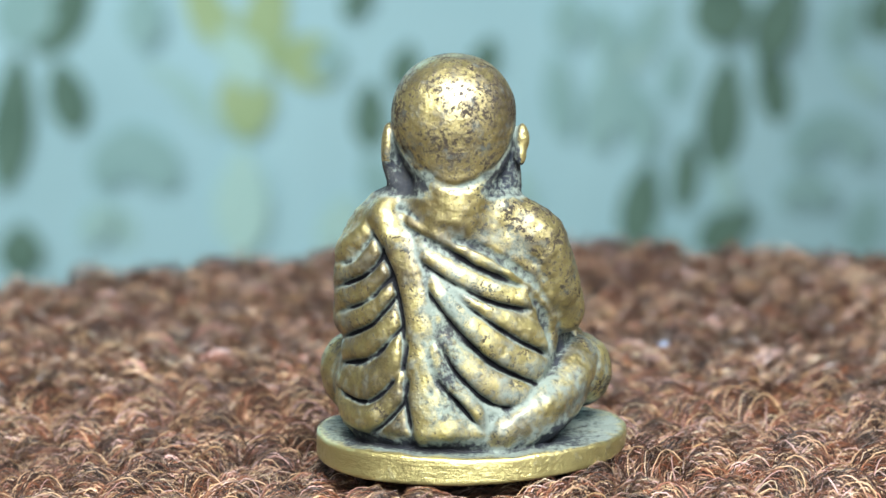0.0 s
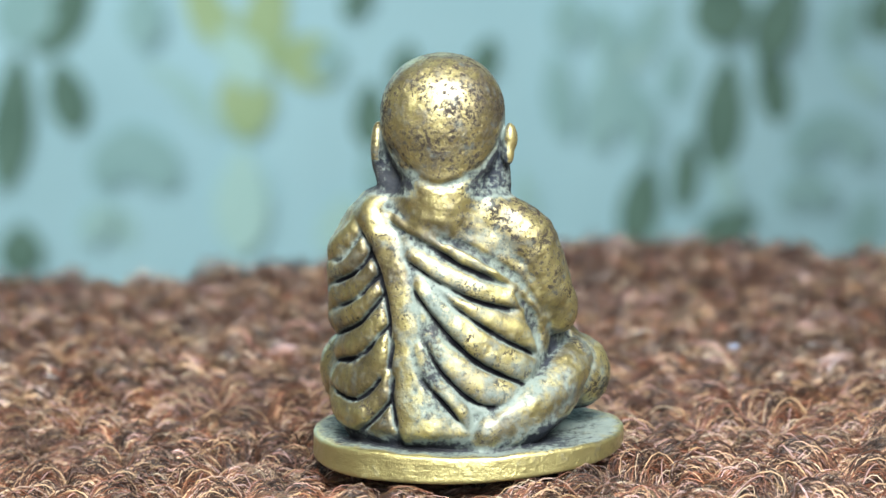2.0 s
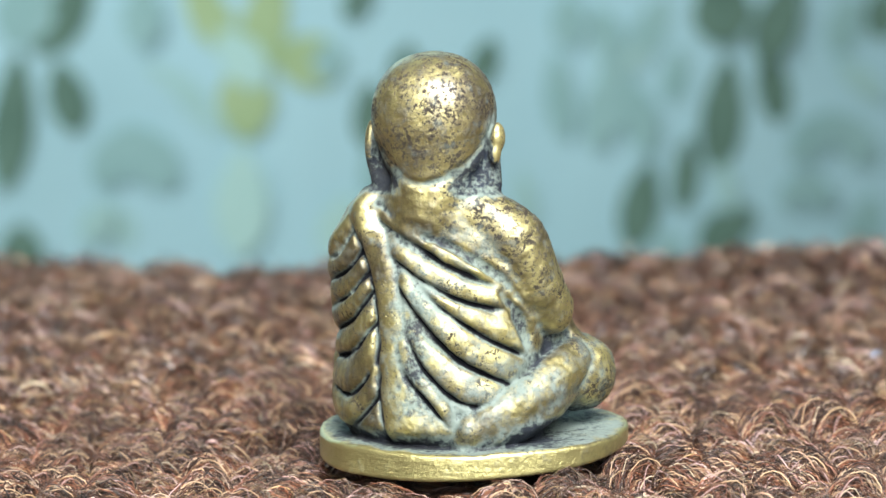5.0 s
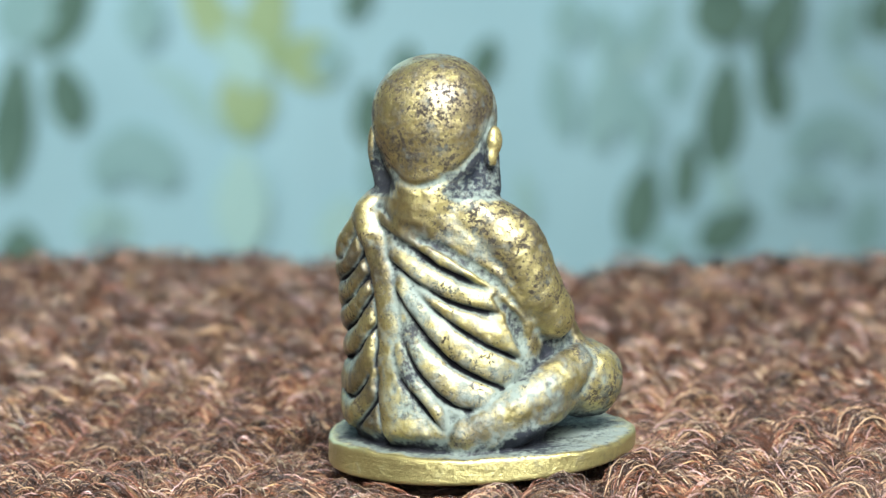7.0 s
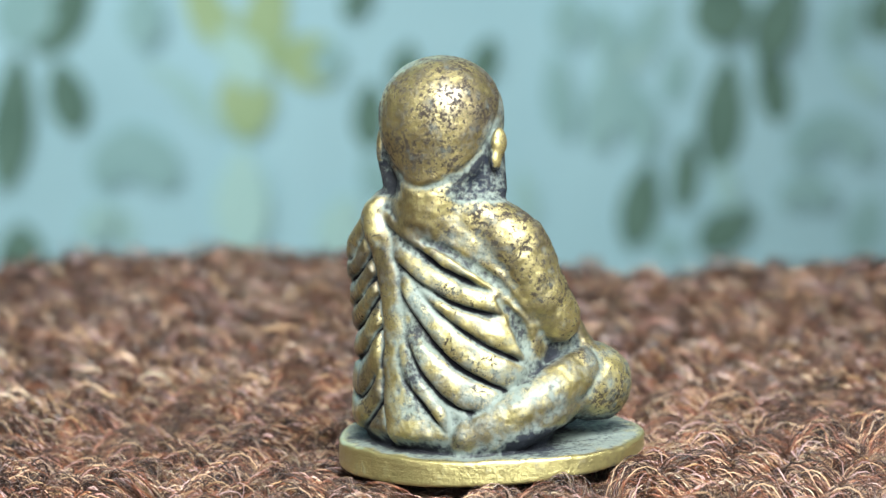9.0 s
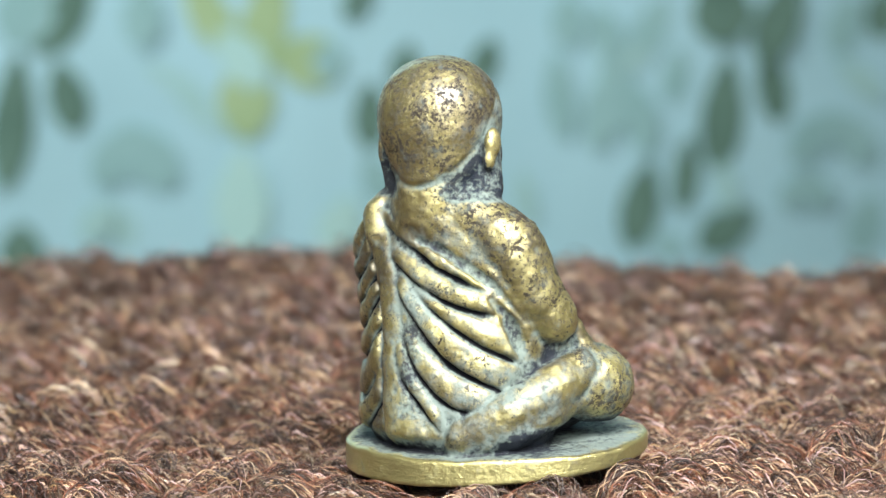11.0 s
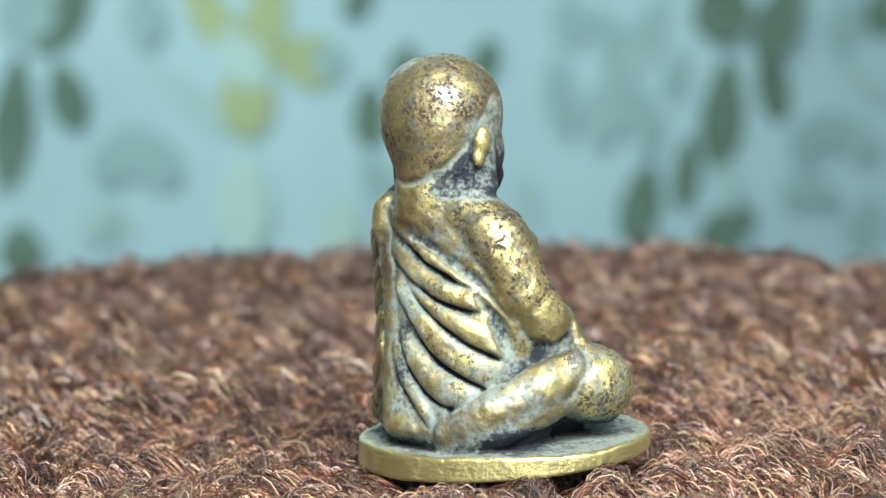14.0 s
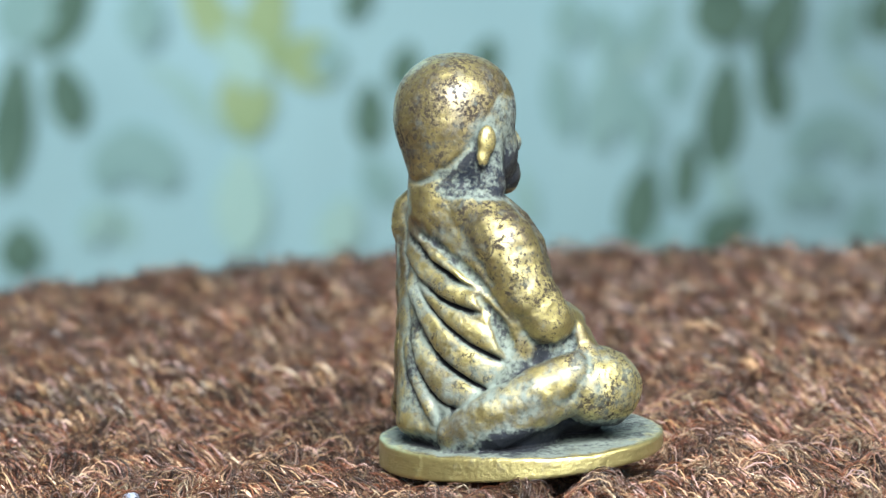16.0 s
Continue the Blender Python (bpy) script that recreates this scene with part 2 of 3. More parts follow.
leaf(-0.0986, -0.0471, 0.0294, 0.0074, 50, "pale")
leaf(-0.0313, -0.0482, 0.0282, 0.0137, 0, "dark")
leaf(-0.0278, -0.0740, 0.0233, 0.0142, 25, "mid")
leaf(-0.0180, -0.0292, 0.0208, 0.0113, -15, "dark")
leaf(0.0139, -0.0265, 0.0208, 0.0113, -20, "dark")
leaf(-0.0367, -0.0024, 0.0110, 0.0184, 60, "dark")
leaf(0.1075, -0.0058, 0.0294, 0.0245, 10, "dark")
leaf(0.1304, -0.0102, 0.0380, 0.0184, -20, "dark")
leaf(0.1286, -0.0359, 0.0319, 0.0137, 12, "dark")
leaf(0.1086, -0.0471, 0.0478, 0.0176, -5, "dark")
leaf(0.0943, -0.0706, 0.0319, 0.0113, -6, "dark")
leaf(0.0763, -0.0834, 0.0368, 0.0162, -12, "dark")
leaf(0.1108, -0.0927, 0.0282, 0.0172, -55, "dark")
leaf(0.1453, -0.0561, 0.0270, 0.0152, -40, "mid")
leaf(0.1609, -0.0565, 0.0282, 0.0152, 42, "mid")
leaf(0.1386, -0.0774, 0.0184, 0.0110, -35, "mid")
leaf(0.1464, -0.0774, 0.0196, 0.0118, 35, "mid")
leaf(0.1676, -0.0920, 0.0270, 0.0152, -15, "mid")
leaf(0.1576, -0.0114, 0.0257, 0.0147, -15, "mid")
leaf(0.1727, -0.0069, 0.0221, 0.0147, 0, "dark")
leaf(0.1643, -0.0337, 0.0270, 0.0098, 50, "pale")
leaf(0.0440, -0.0404, 0.0368, 0.0123, 8, "mid")
leaf(0.0469, -0.0102, 0.0233, 0.0135, 0, "mid")
leaf(0.0622, -0.0438, 0.0380, 0.0162, -14, "mid")
leaf(0.0756, -0.0482, 0.0319, 0.0137, 15, "mid")
leaf(0.0618, -0.0158, 0.0257, 0.0137, 20, "mid")
leaf(0.0796, -0.0136, 0.0294, 0.0137, -25, "mid")
leaf(0.0896, -0.0315, 0.0233, 0.0108, -10, "mid")
leaf(0.0874, -0.0992, 0.0147, 0.0098, 60, "mid")
leaf(0.0306, -0.0807, 0.0245, 0.0088, 10, "pale")
leaf(0.0696, -0.0270, 0.0270, 0.0098, -60, "pale")
leaf(0.1108, -0.0762, 0.0221, 0.0088, 10, "pale")


# ---- the rug ----
def rug_radius(az):
    """The cut edge of the rug, uneven, by the azimuth in degrees."""
    at = (0, 40, 70, 85, 95, 104, 109, 114, 122, 136, 145, 160, 174, 200, 250, 300, 360)
    r = (128, 140, 158, 160, 159, 149, 144, 150, 152, 160, 160, 151, 127, 114, 120, 118, 128)
    return np.interp(np.mod(az, 360), at, r) * 0.001


BASE_AT = (-0.4, 3.5)  # the figure's place on the rug, in millimetres
BED = -0.0032  # top of the rug's backing; the pile's crests lie at about 0


def wobble(x, y):
    return 0.0005 * np.sin(x * 95 + 1) * np.cos(y * 80) + 0.0005 * np.sin(x * 37 + y * 51)


def tuft(rng, fibres, segs, sides, long=0.0074, wide=0.0033, high=0.0026):
    """A yarn loop of the pile: a bundle of fine fibres that arch across it, over a dull core."""
    out_v, out_f, count = [], [], 0
    m = fibres
    s0 = (rng.random(m) * 2 - 1) * 0.96
    slant = rng.normal(0.12, 0.28, m)
    stray = rng.random(m) < 0.22
    grow = np.where(stray, rng.uniform(1.05, 1.3, m), rng.uniform(0.80, 1.06, m))
    whole = rng.random(m) < 0.4
    a0 = np.where(whole, rng.uniform(0.0, 0.4, m), rng.uniform(0.0, 1.7, m))
    a1 = np.where(whole, rng.uniform(np.pi - 0.4, np.pi, m), np.minimum(np.pi, a0 + rng.uniform(0.7, 1.9, m)))
    thick = rng.uniform(0.000028, 0.000062, m) * (1.0 if sides > 2 else 1.35)
    t = np.linspace(0, 1, segs + 1)
    ang = a0[:, None] + (a1 - a0)[:, None] * t
    bend = rng.normal(0, 0.05, m)[:, None] * np.sin(t * np.pi * 2)
    s = s0[:, None] + slant[:, None] * (t - 0.5) + bend
    dome = np.sqrt(np.clip(1 - s * s, 0.02, 1)) ** 0.8
    wave = 1 + np.where(stray, 0.14, 0.05)[:, None] * np.sin(t * rng.uniform(3, 11, m)[:, None] + rng.uniform(0, 6, m)[:, None])
    x = -np.cos(ang) * wide / 2 * (0.55 + 0.45 * dome) * grow[:, None] * wave + rng.normal(0, 0.00012, m)[:, None]
    y = s * long / 2 + rng.normal(0, 0.0001, m)[:, None]
    z = np.sin(ang) ** 0.75 * high * (0.30 + 0.70 * dome) * grow[:, None] * wave
    y = y - 0.5 * z  # the pile leans one way
    P = np.stack([x, y, z], -1)
    T = np.gradient(P, axis=1)
    T /= np.linalg.norm(T, axis=-1, keepdims=True) + 1e-12
    side = np.cross(T, np.array([0, 1.0, 0.15]))
    side /= np.linalg.norm(side, axis=-1, keepdims=True) + 1e-12
    up = np.cross(side, T)
    taper = (0.45 + 0.55 * np.sin(np.pi * np.clip(t, 0.04, 0.96)))[None, :, None] * thick[:, None, None]
    if sides > 2:
        ring = [P + taper * (math.cos(q) * side + math.sin(q) * up) for q in (0.5, 2.6, 4.7)]
    else:
        turn = rng.uniform(-1.1, 1.1, m)[:, None, None]
        across = np.cos(turn) * up + np.sin(turn) * side
        ring = [P - taper * across, P + taper * across]
    V = np.stack(ring, 2)
    k = len(ring)
    idx = np.arange(m * (segs + 1) * k).reshape(m, segs + 1, k)
    quads = []
    for q in range(k if k > 2 else 1):
        r = (q + 1) % k
        quads.append(np.stack([idx[:, :-1, q], idx[:, 1:, q], idx[:, 1:, r], idx[:, :-1, r]], -1).reshape(-1, 4))
    V = V.reshape(-1, 3)
    F = np.concatenate(quads)
    # core
    nu, nv = 8, 5
    u, v = np.meshgrid(np.linspace(-0.97, 0.97, nu), np.linspace(0, np.pi, nv), indexing="ij")
    d = np.sqrt(1 - u * u) ** 0.8
    C = np.stack([-np.cos(v) * wide * 0.40 * (0.5 + 0.5 * d), u * long * 0.48, np.sin(v) * high * 0.74 * (0.3 + 0.7 * d)], -1).reshape(-1, 3)
    C[:, 1] -= 0.5 * C[:, 2]
    ci = np.arange(nu * nv).reshape(nu, nv) + len(V)
    CF = np.stack([ci[:-1, :-1], ci[:-1, 1:], ci[1:, 1:], ci[1:, :-1]], -1).reshape(-1, 4)
    return np.concatenate([V, C]), np.concatenate([F, CF]), np.repeat([0, 1], [len(F), len(CF)])


def rug():
    rng = np.random.default_rng(7)
    base = new("rug")
    tagged(base, "brown looped wool rug piece with an uneven cut edge", "rug")
    bm = bmesh.new()
    ring = [bm.verts.new((rug_radius(a) * math.cos(radians(a)), rug_radius(a) * math.sin(radians(a)), BED)) for a in range(0, 360, 4)]
    top = bm.faces.new(ring)
    low = bmesh.ops.extrude_face_region(bm, geom=[top])["geom"]
    for v in low:
        if isinstance(v, bmesh.types.BMVert):
            v.co.z = TABLE_Z + 0.0002
    bmesh.ops.recalc_face_normals(bm, faces=bm.faces[:])
    part("backing", bm, BACKING, base, "dark woven rug backing")
    near = [tuft(rng, 460, 9, 3) for _ in range(9)]
    meshes = []
    for V, F, inner in near:
        ob = mesh_object("yarn_loop", V, F, WOOL, base, True, CORE, inner)
        meshes.append(ob.data)
        bpy.data.objects.remove(ob)
    middle = [tuft(rng, 120, 6, 2) for _ in range(10)]
    far = [tuft(rng, 44, 5, 2) for _ in range(14)]
    px, py = 0.0032, 0.0062
    spots = []
    for j in range(-28, 29):
        for i in range(-54, 55):
            x = (i + 0.5 * (j % 2)) * px + rng.normal(0, 0.00035)
            y = j * py + (i % 3 - 1) * 0.0016 + rng.normal(0, 0.0006)
            if math.hypot(x, y) < rug_radius(math.degrees(math.atan2(y, x))) - 0.002:
                spots.append((x, y, rng.normal(0, 17), rng.uniform(0.8, 1.18)))
    # the loops near the figure are pieces of their own
    spots.sort(key=lambda p: math.hypot(p[0], p[1] - 0.006))
    FV, FF, FI, n = [], [], [], 0
    for k, (x, y, turn, size) in enumerate(spots):
        z = BED + float(wobble(x, y)) - 0.0002
        # pressed flat under the figure
        reach = math.hypot((x * 1000 - BASE_AT[0]) / 11.1, (y * 1000 - BASE_AT[1]) / 9.75)
        press = 0.5 if reach < 1.0 else min(1.0, 0.80 + 0.5 * (reach - 1.0))
        if k < 300:
            ob = new("yarn_loop", meshes[int(rng.integers(9))])
            ob.parent = base
            ob.matrix_basis = pose(x, y, z, rng.normal(0, 5), rng.normal(0, 6), turn + 180 * int(rng.integers(2))) @ Matrix.Diagonal((size, size, size * press, 1))
        else:
            V, F, inner = middle[int(rng.integers(10))] if math.hypot(x, y) < 0.062 else far[int(rng.integers(14))]
            c, s = math.cos(radians(turn)) * size, math.sin(radians(turn)) * size
            FV.append(np.stack([V[:, 0] * c - V[:, 1] * s + x, V[:, 0] * s + V[:, 1] * c + y, V[:, 2] * size + z], -1))
            FF.append(F + n)
            FI.append(inner)
            n += len(V)
    tagged(mesh_object("nap", np.concatenate(FV), np.concatenate(FF), WOOL, base, True, CORE, np.concatenate(FI)), kind="stuff")
    # stray flecks of pale blue fluff in the pile
    for x, y, turn in ((0.0175, 0.067, 20), (-0.0059, -0.0247, 70)):
        V, F, inner = tuft(rng, 14, 8, 3, 0.0009, 0.0008, 0.0004)
        fleck = mesh_object("fluff", V, F, FLUFF, base)
        fleck.matrix_basis = pose(x, y, -0.0007, 0, 0, turn)
        tagged(fleck, "pale blue fluff caught in the pile")
    return base


RUG = rug()


# ---- the brass figure, modelled in millimetres as one cast body ----
STEP = 0.135
LO, HI = np.array([-12.9, -8.0, -2.0]), np.array([13.0, 15.0, 30.4])
AX = [np.arange(l, h, STEP, dtype=np.float32) for l, h in zip(LO, HI)]
FIELD = np.full([len(a) for a in AX], 4.0, dtype=np.float32)


def block(lo, hi, pad):
    sl = [slice(max(0, int((l - pad - o) / STEP)), max(0, int((h + pad - o) / STEP) + 2)) for l, h, o in zip(lo, hi, LO)]
    x, y, z = AX[0][sl[0]], AX[1][sl[1]], AX[2][sl[2]]
    return tuple(sl), x[:, None, None], y[None, :, None], z[None, None, :]


def blend_in(sl, d, k):
    a = FIELD[sl]
    h = np.clip(0.5 + 0.5 * (a - d) / k, 0, 1)
    FIELD[sl] = a + (d - a) * h - k * h * (1 - h)


def carve(sl, d, k):
    a, b = FIELD[sl], -d
    h = np.clip(0.5 - 0.5 * (a - b) / k, 0, 1)
    FIELD[sl] = a + (b - a) * h + k * h * (1 - h)


def ball(c, r, k=0.5, rz=0.0, p=2.0):
    big = max(r)
    sl, x, y, z = block([v - big for v in c], [v + big for v in c], 2.0)
    ca, sa = math.cos(radians(rz)), math.sin(radians(rz))
    dx, dy = x - c[0], y - c[1]
    u, v = dx * ca + dy * sa, -dx * sa + dy * ca
    q = (np.abs(u / r[0]) ** p + np.abs(v / r[1]) ** p + np.abs((z - c[2]) / r[2]) ** p) ** (1 / p)
    q2 = np.sqrt((u / r[0] ** 2) ** 2 + (v / r[1] ** 2) ** 2 + ((z - c[2]) / r[2] ** 2) ** 2) + 1e-6
    blend_in(sl, q * (q - 1) / q2, k)


def strand(points, radii):
    """Distance to a smooth rope through the points, thick as radii say."""
    P = np.array(points, dtype=float)
    n = len(P)
    ext = np.concatenate([[2 * P[0] - P[1]], P, [2 * P[-1] - P[-2]]])
    out, rad = [], []
    for i in range(n - 1):
        p0, p1, p2, p3 = ext[i:i + 4]
        for t in np.arange(0, 1, 0.2):
            out.append(0.5 * (2 * p1 + (p2 - p0) * t + (2 * p0 - 5 * p1 + 4 * p2 - p3) * t * t + (3 * p1 - p0 - 3 * p2 + p3) * t ** 3))
            rad.append(radii[i] + (radii[i + 1] - radii[i]) * t)
    out.append(P[-1])
    rad.append(radii[-1])
    return np.array(out), np.array(rad)


def rope(points, radii, k=0.3, cut=False):
    Q, R = strand(points, radii)
    rm = float(R.max())
    sl, x, y, z = block(Q.min(0) - rm, Q.max(0) + rm, 1.2)
    best = None
    for a, b, ra, rb in zip(Q[:-1], Q[1:], R[:-1], R[1:]):
        v = b - a
        h = np.clip(((x - a[0]) * v[0] + (y - a[1]) * v[1] + (z - a[2]) * v[2]) / (v @ v + 1e-9), 0, 1)
        d = np.sqrt((x - a[0] - v[0] * h) ** 2 + (y - a[1] - v[1] * h) ** 2 + (z - a[2] - v[2] * h) ** 2) - (ra + (rb - ra) * h)
        best = d if best is None else np.minimum(best, d)
    (carve if cut else blend_in)(sl, best, k)


TORSO_Z = (1.0, 2.8, 7.5, 10.0, 12.3, 14.3, 16.4, 18.0, 19.3, 20.4)
TORSO_X = (-1.6, -1.9, -2.05, -2.0, -2.0, -2.0, -2.0, -2.2, -2.5, -2.3)
TORSO_Y = (1.2, 1.0, 0.9, 0.7, 0.55, 0.4, 0.2, -0.1, -0.4, -0.4)
TORSO_A = (6.6, 7.7, 7.6, 7.7, 8.0, 8.0, 7.6, 6.6, 5.0, 2.8)
TORSO_B = (4.2, 5.4, 4.9, 4.6, 4.4, 4.2, 3.9, 3.3, 2.3, 1.7)
SKEW = 0.16  # the left side of the back turns forward


def back_at(x, z, out=0.0):
    """The point of the figure's back at x, z, moved out of the body by that much."""
    cx, cy, a, b = (float(np.interp(z, TORSO_Z, v)) for v in (TORSO_X, TORSO_Y, TORSO_A, TORSO_B))
    q = max(-0.985, min(0.985, (x - cx) / a))
    y = cy - b * math.sqrt(1 - q * q) + SKEW * max(0.0, -q * a - 1.0)
    nx, ny = q / a, -math.sqrt(1 - q * q) / b
    ln = math.hypot(nx, ny)
    return (cx + q * a + nx / ln * out, y + ny / ln * out, z)


RELIEF = np.zeros_like(FIELD)
CREASE = np.zeros_like(FIELD)


def pleat(points, widths, high, crease=0.34, wide=1.35, thin=0.17, opens=3.0):
    """A fold of cloth along points of the back: gentle on one flank, and on the other rolled over a sharp crease."""
    P = [back_at(x, z) for x, z in points]
    N = [np.subtract(back_at(x, z, 1.0), back_at(x, z)) for x, z in points]
    Q, W = strand(P, widths)
    M = strand(N, widths)[0]
    reach = float(W.max()) * wide + 0.8
    sl, x, y, z = block(Q.min(0) - reach, Q.max(0) + reach, 0.2)
    best = np.full(np.broadcast_shapes(x.shape, y.shape, z.shape), 1e6, dtype=np.float32)
    across, at, half = np.zeros_like(best), np.zeros_like(best), np.ones_like(best)
    last = len(Q) - 1
    for n in range(last):
        a, v = Q[n], Q[n + 1] - Q[n]
        side = np.cross(M[n], v)
        side /= np.linalg.norm(side) + 1e-9
        out = M[n] / np.linalg.norm(M[n])
        dx, dy, dz = x - a[0], y - a[1], z - a[2]
        h = np.clip((dx * v[0] + dy * v[1] + dz * v[2]) / (v @ v), 0, 1)
        ex, ey, ez = dx - h * v[0], dy - h * v[1], dz - h * v[2]
        d = ex * ex + ey * ey + ez * ez - 0.85 * (ex * out[0] + ey * out[1] + ez * out[2]) ** 2
        near = d < best
        best = np.where(near, d, best)
        across = np.where(near, ex * side[0] + ey * side[1] + ez * side[2], across)
        at = np.where(near, (n + h) / last, at)
        half = np.where(near, W[n] + (W[n + 1] - W[n]) * h, half)
    far = np.sqrt(best)
    fade = np.clip((reach - far) * 3, 0, 1) * np.sqrt(np.clip(np.minimum(at, 1 - at) * 9 + 0.12, 0, 1))
    # past the ends the fold dies away round its tip
    over = np.sqrt(np.maximum(best - across * across, 0))
    fade = fade * np.clip(1 - over / 0.7, 0, 1)
    u = across / half
    form = np.where(u < 0, np.sqrt(np.clip(1 - u * u, 0, 1)), np.maximum(np.cos(np.clip(u / wide, 0, 1) * math.pi / 2), 0) ** 0.8)
    RELIEF[sl] = np.maximum(RELIEF[sl], high * fade * form)
    CREASE[sl] = np.maximum(CREASE[sl], crease * fade * np.clip(0.15 + at * opens, 0, 1) * np.exp(-((across + half * 1.06) / thin) ** 2))


def uneven(spacing, amount, seed):
    """Soft random lumps of that spacing in the casting."""
    rng = np.random.default_rng(seed)
    grid = rng.normal(0, 1, [int((h - l) / spacing) + 3 for l, h in zip(LO, HI)]).astype(np.float32)
    for ax in range(3):
        at = (AX[ax] - LO[ax]) / spacing
        i = at.astype(int)
        f = at - i
        f = (f * f * (3 - 2 * f)).astype(np.float32)
        shape = [1, 1, 1]
        shape[ax] = len(f)
        f = f.reshape(shape)
        grid = np.take(grid, i, axis=ax) * (1 - f) + np.take(grid, i + 1, axis=ax) * f
    return grid * amount


def body():
    # torso
    sl, x, y, z = block((-11, -6, 0.6), (9, 7, 20.2), 0.5)
    cx, cy, a, b = (np.interp(z, TORSO_Z, v).astype(np.float32) for v in (TORSO_X, TORSO_Y, TORSO_A, TORSO_B))
    cy = cy + SKEW * np.maximum(0.0, cx - x - 1.0)
    q = np.sqrt(((x - cx) / a) ** 2 + ((y - cy) / b) ** 2)
    g = np.sqrt(((x - cx) / a ** 2) ** 2 + ((y - cy) / b ** 2) ** 2) + 1e-6
    d = np.maximum(q * (q - 1) / g * 0.95, np.maximum(z - 20.2, 0.6 - z))
    blend_in(sl, d, 0.4)
    # sleeved left arm and the leg under it
    rope([(-6.3, -0.6, 17.5), (-8.0, 0.4, 15.2), (-8.4, 1.4, 12.8), (-8.5, 2.4, 10.6)], (1.9, 1.9, 1.8, 1.8), 0.4)
    rope([(-8.6, 1.8, 10.4), (-6.6, 4.8, 10.2), (-3.6, 6.6, 9.8)], (1.7, 1.5, 1.3), 0.3)
    rope([(-6.4, -1.0, 3.6), (-8.2, 1.6, 5.0), (-8.4, 4.0, 6.4)], (1.6, 1.9, 2.0), 0.3)


def limbs():
    # lap and crossed legs
    ball((-0.8, 6.0, 4.6), (7.0, 4.2, 3.0), 0.8)
    ball((7.0, 5.3, 6.1), (2.7, 3.1, 2.75), 0.1)
    ball((-8.8, 5.2, 5.9), (2.5, 2.7, 2.9), 0.3)
    rope([(1.6, -3.1, 2.9), (4.3, -1.7, 4.5), (6.2, 0.9, 6.1), (7.1, 3.0, 7.3)], (1.35, 1.65, 1.8, 1.45), 0.12)
    rope([(5.2, 4.5, 9.3), (6.7, 4.4, 8.2), (7.6, 5.6, 7.2)], (1.2, 1.15, 1.1), 0.25)
    rope([(4.4, -2.6, 11.2), (5.8, -1.4, 10.1), (6.9, 0.5, 9.2), (7.2, 2.2, 8.9), (6.6, 3.6, 9.2)], (0.2, 0.4, 0.42, 0.35, 0.2), 0.2, True)
    rope([(1.4, -2.9, 2.2), (4.3, -1.5, 3.3), (6.2, 0.9, 4.7), (6.9, 3.0, 5.6)], (1.2, 1.45, 1.4, 1.2), 0.3)
    # bare right arm and shoulder
    rope([(1.1, -1.2, 18.1), (3.85, -0.65, 16.15), (5.05, 0.15, 13.4), (5.85, 1.6, 11.0)], (2.0, 2.25, 1.95, 1.75), 0.16)
    rope([(5.8, 1.8, 10.9), (4.0, 4.5, 10.3), (0.8, 6.4, 9.8)], (1.65, 1.4, 1.2), 0.3)
    ball((-1.4, 6.8, 9.4), (2.6, 1.6, 1.3), 0.3)
    ball((4.7, 3.0, 9.0), (1.8, 2.2, 1.6), 0.2)
    rope([back_at(x, z, 0.12) for x, z in ((-5.6, 18.6), (-3.4, 17.35), (0.02, 15.85), (3.2, 13.9), (4.6, 12.2), (5.3, 10.9))], (0.15, 0.3, 0.36, 0.4, 0.36, 0.2), 0.2, True)
    # the sleeve's rumpled end over the wrist
    rope([(5.2, 3.6, 11.2), (6.2, 3.9, 10.2), (6.6, 4.2, 9.2)], (0.5, 0.6, 0.5), 0.15)


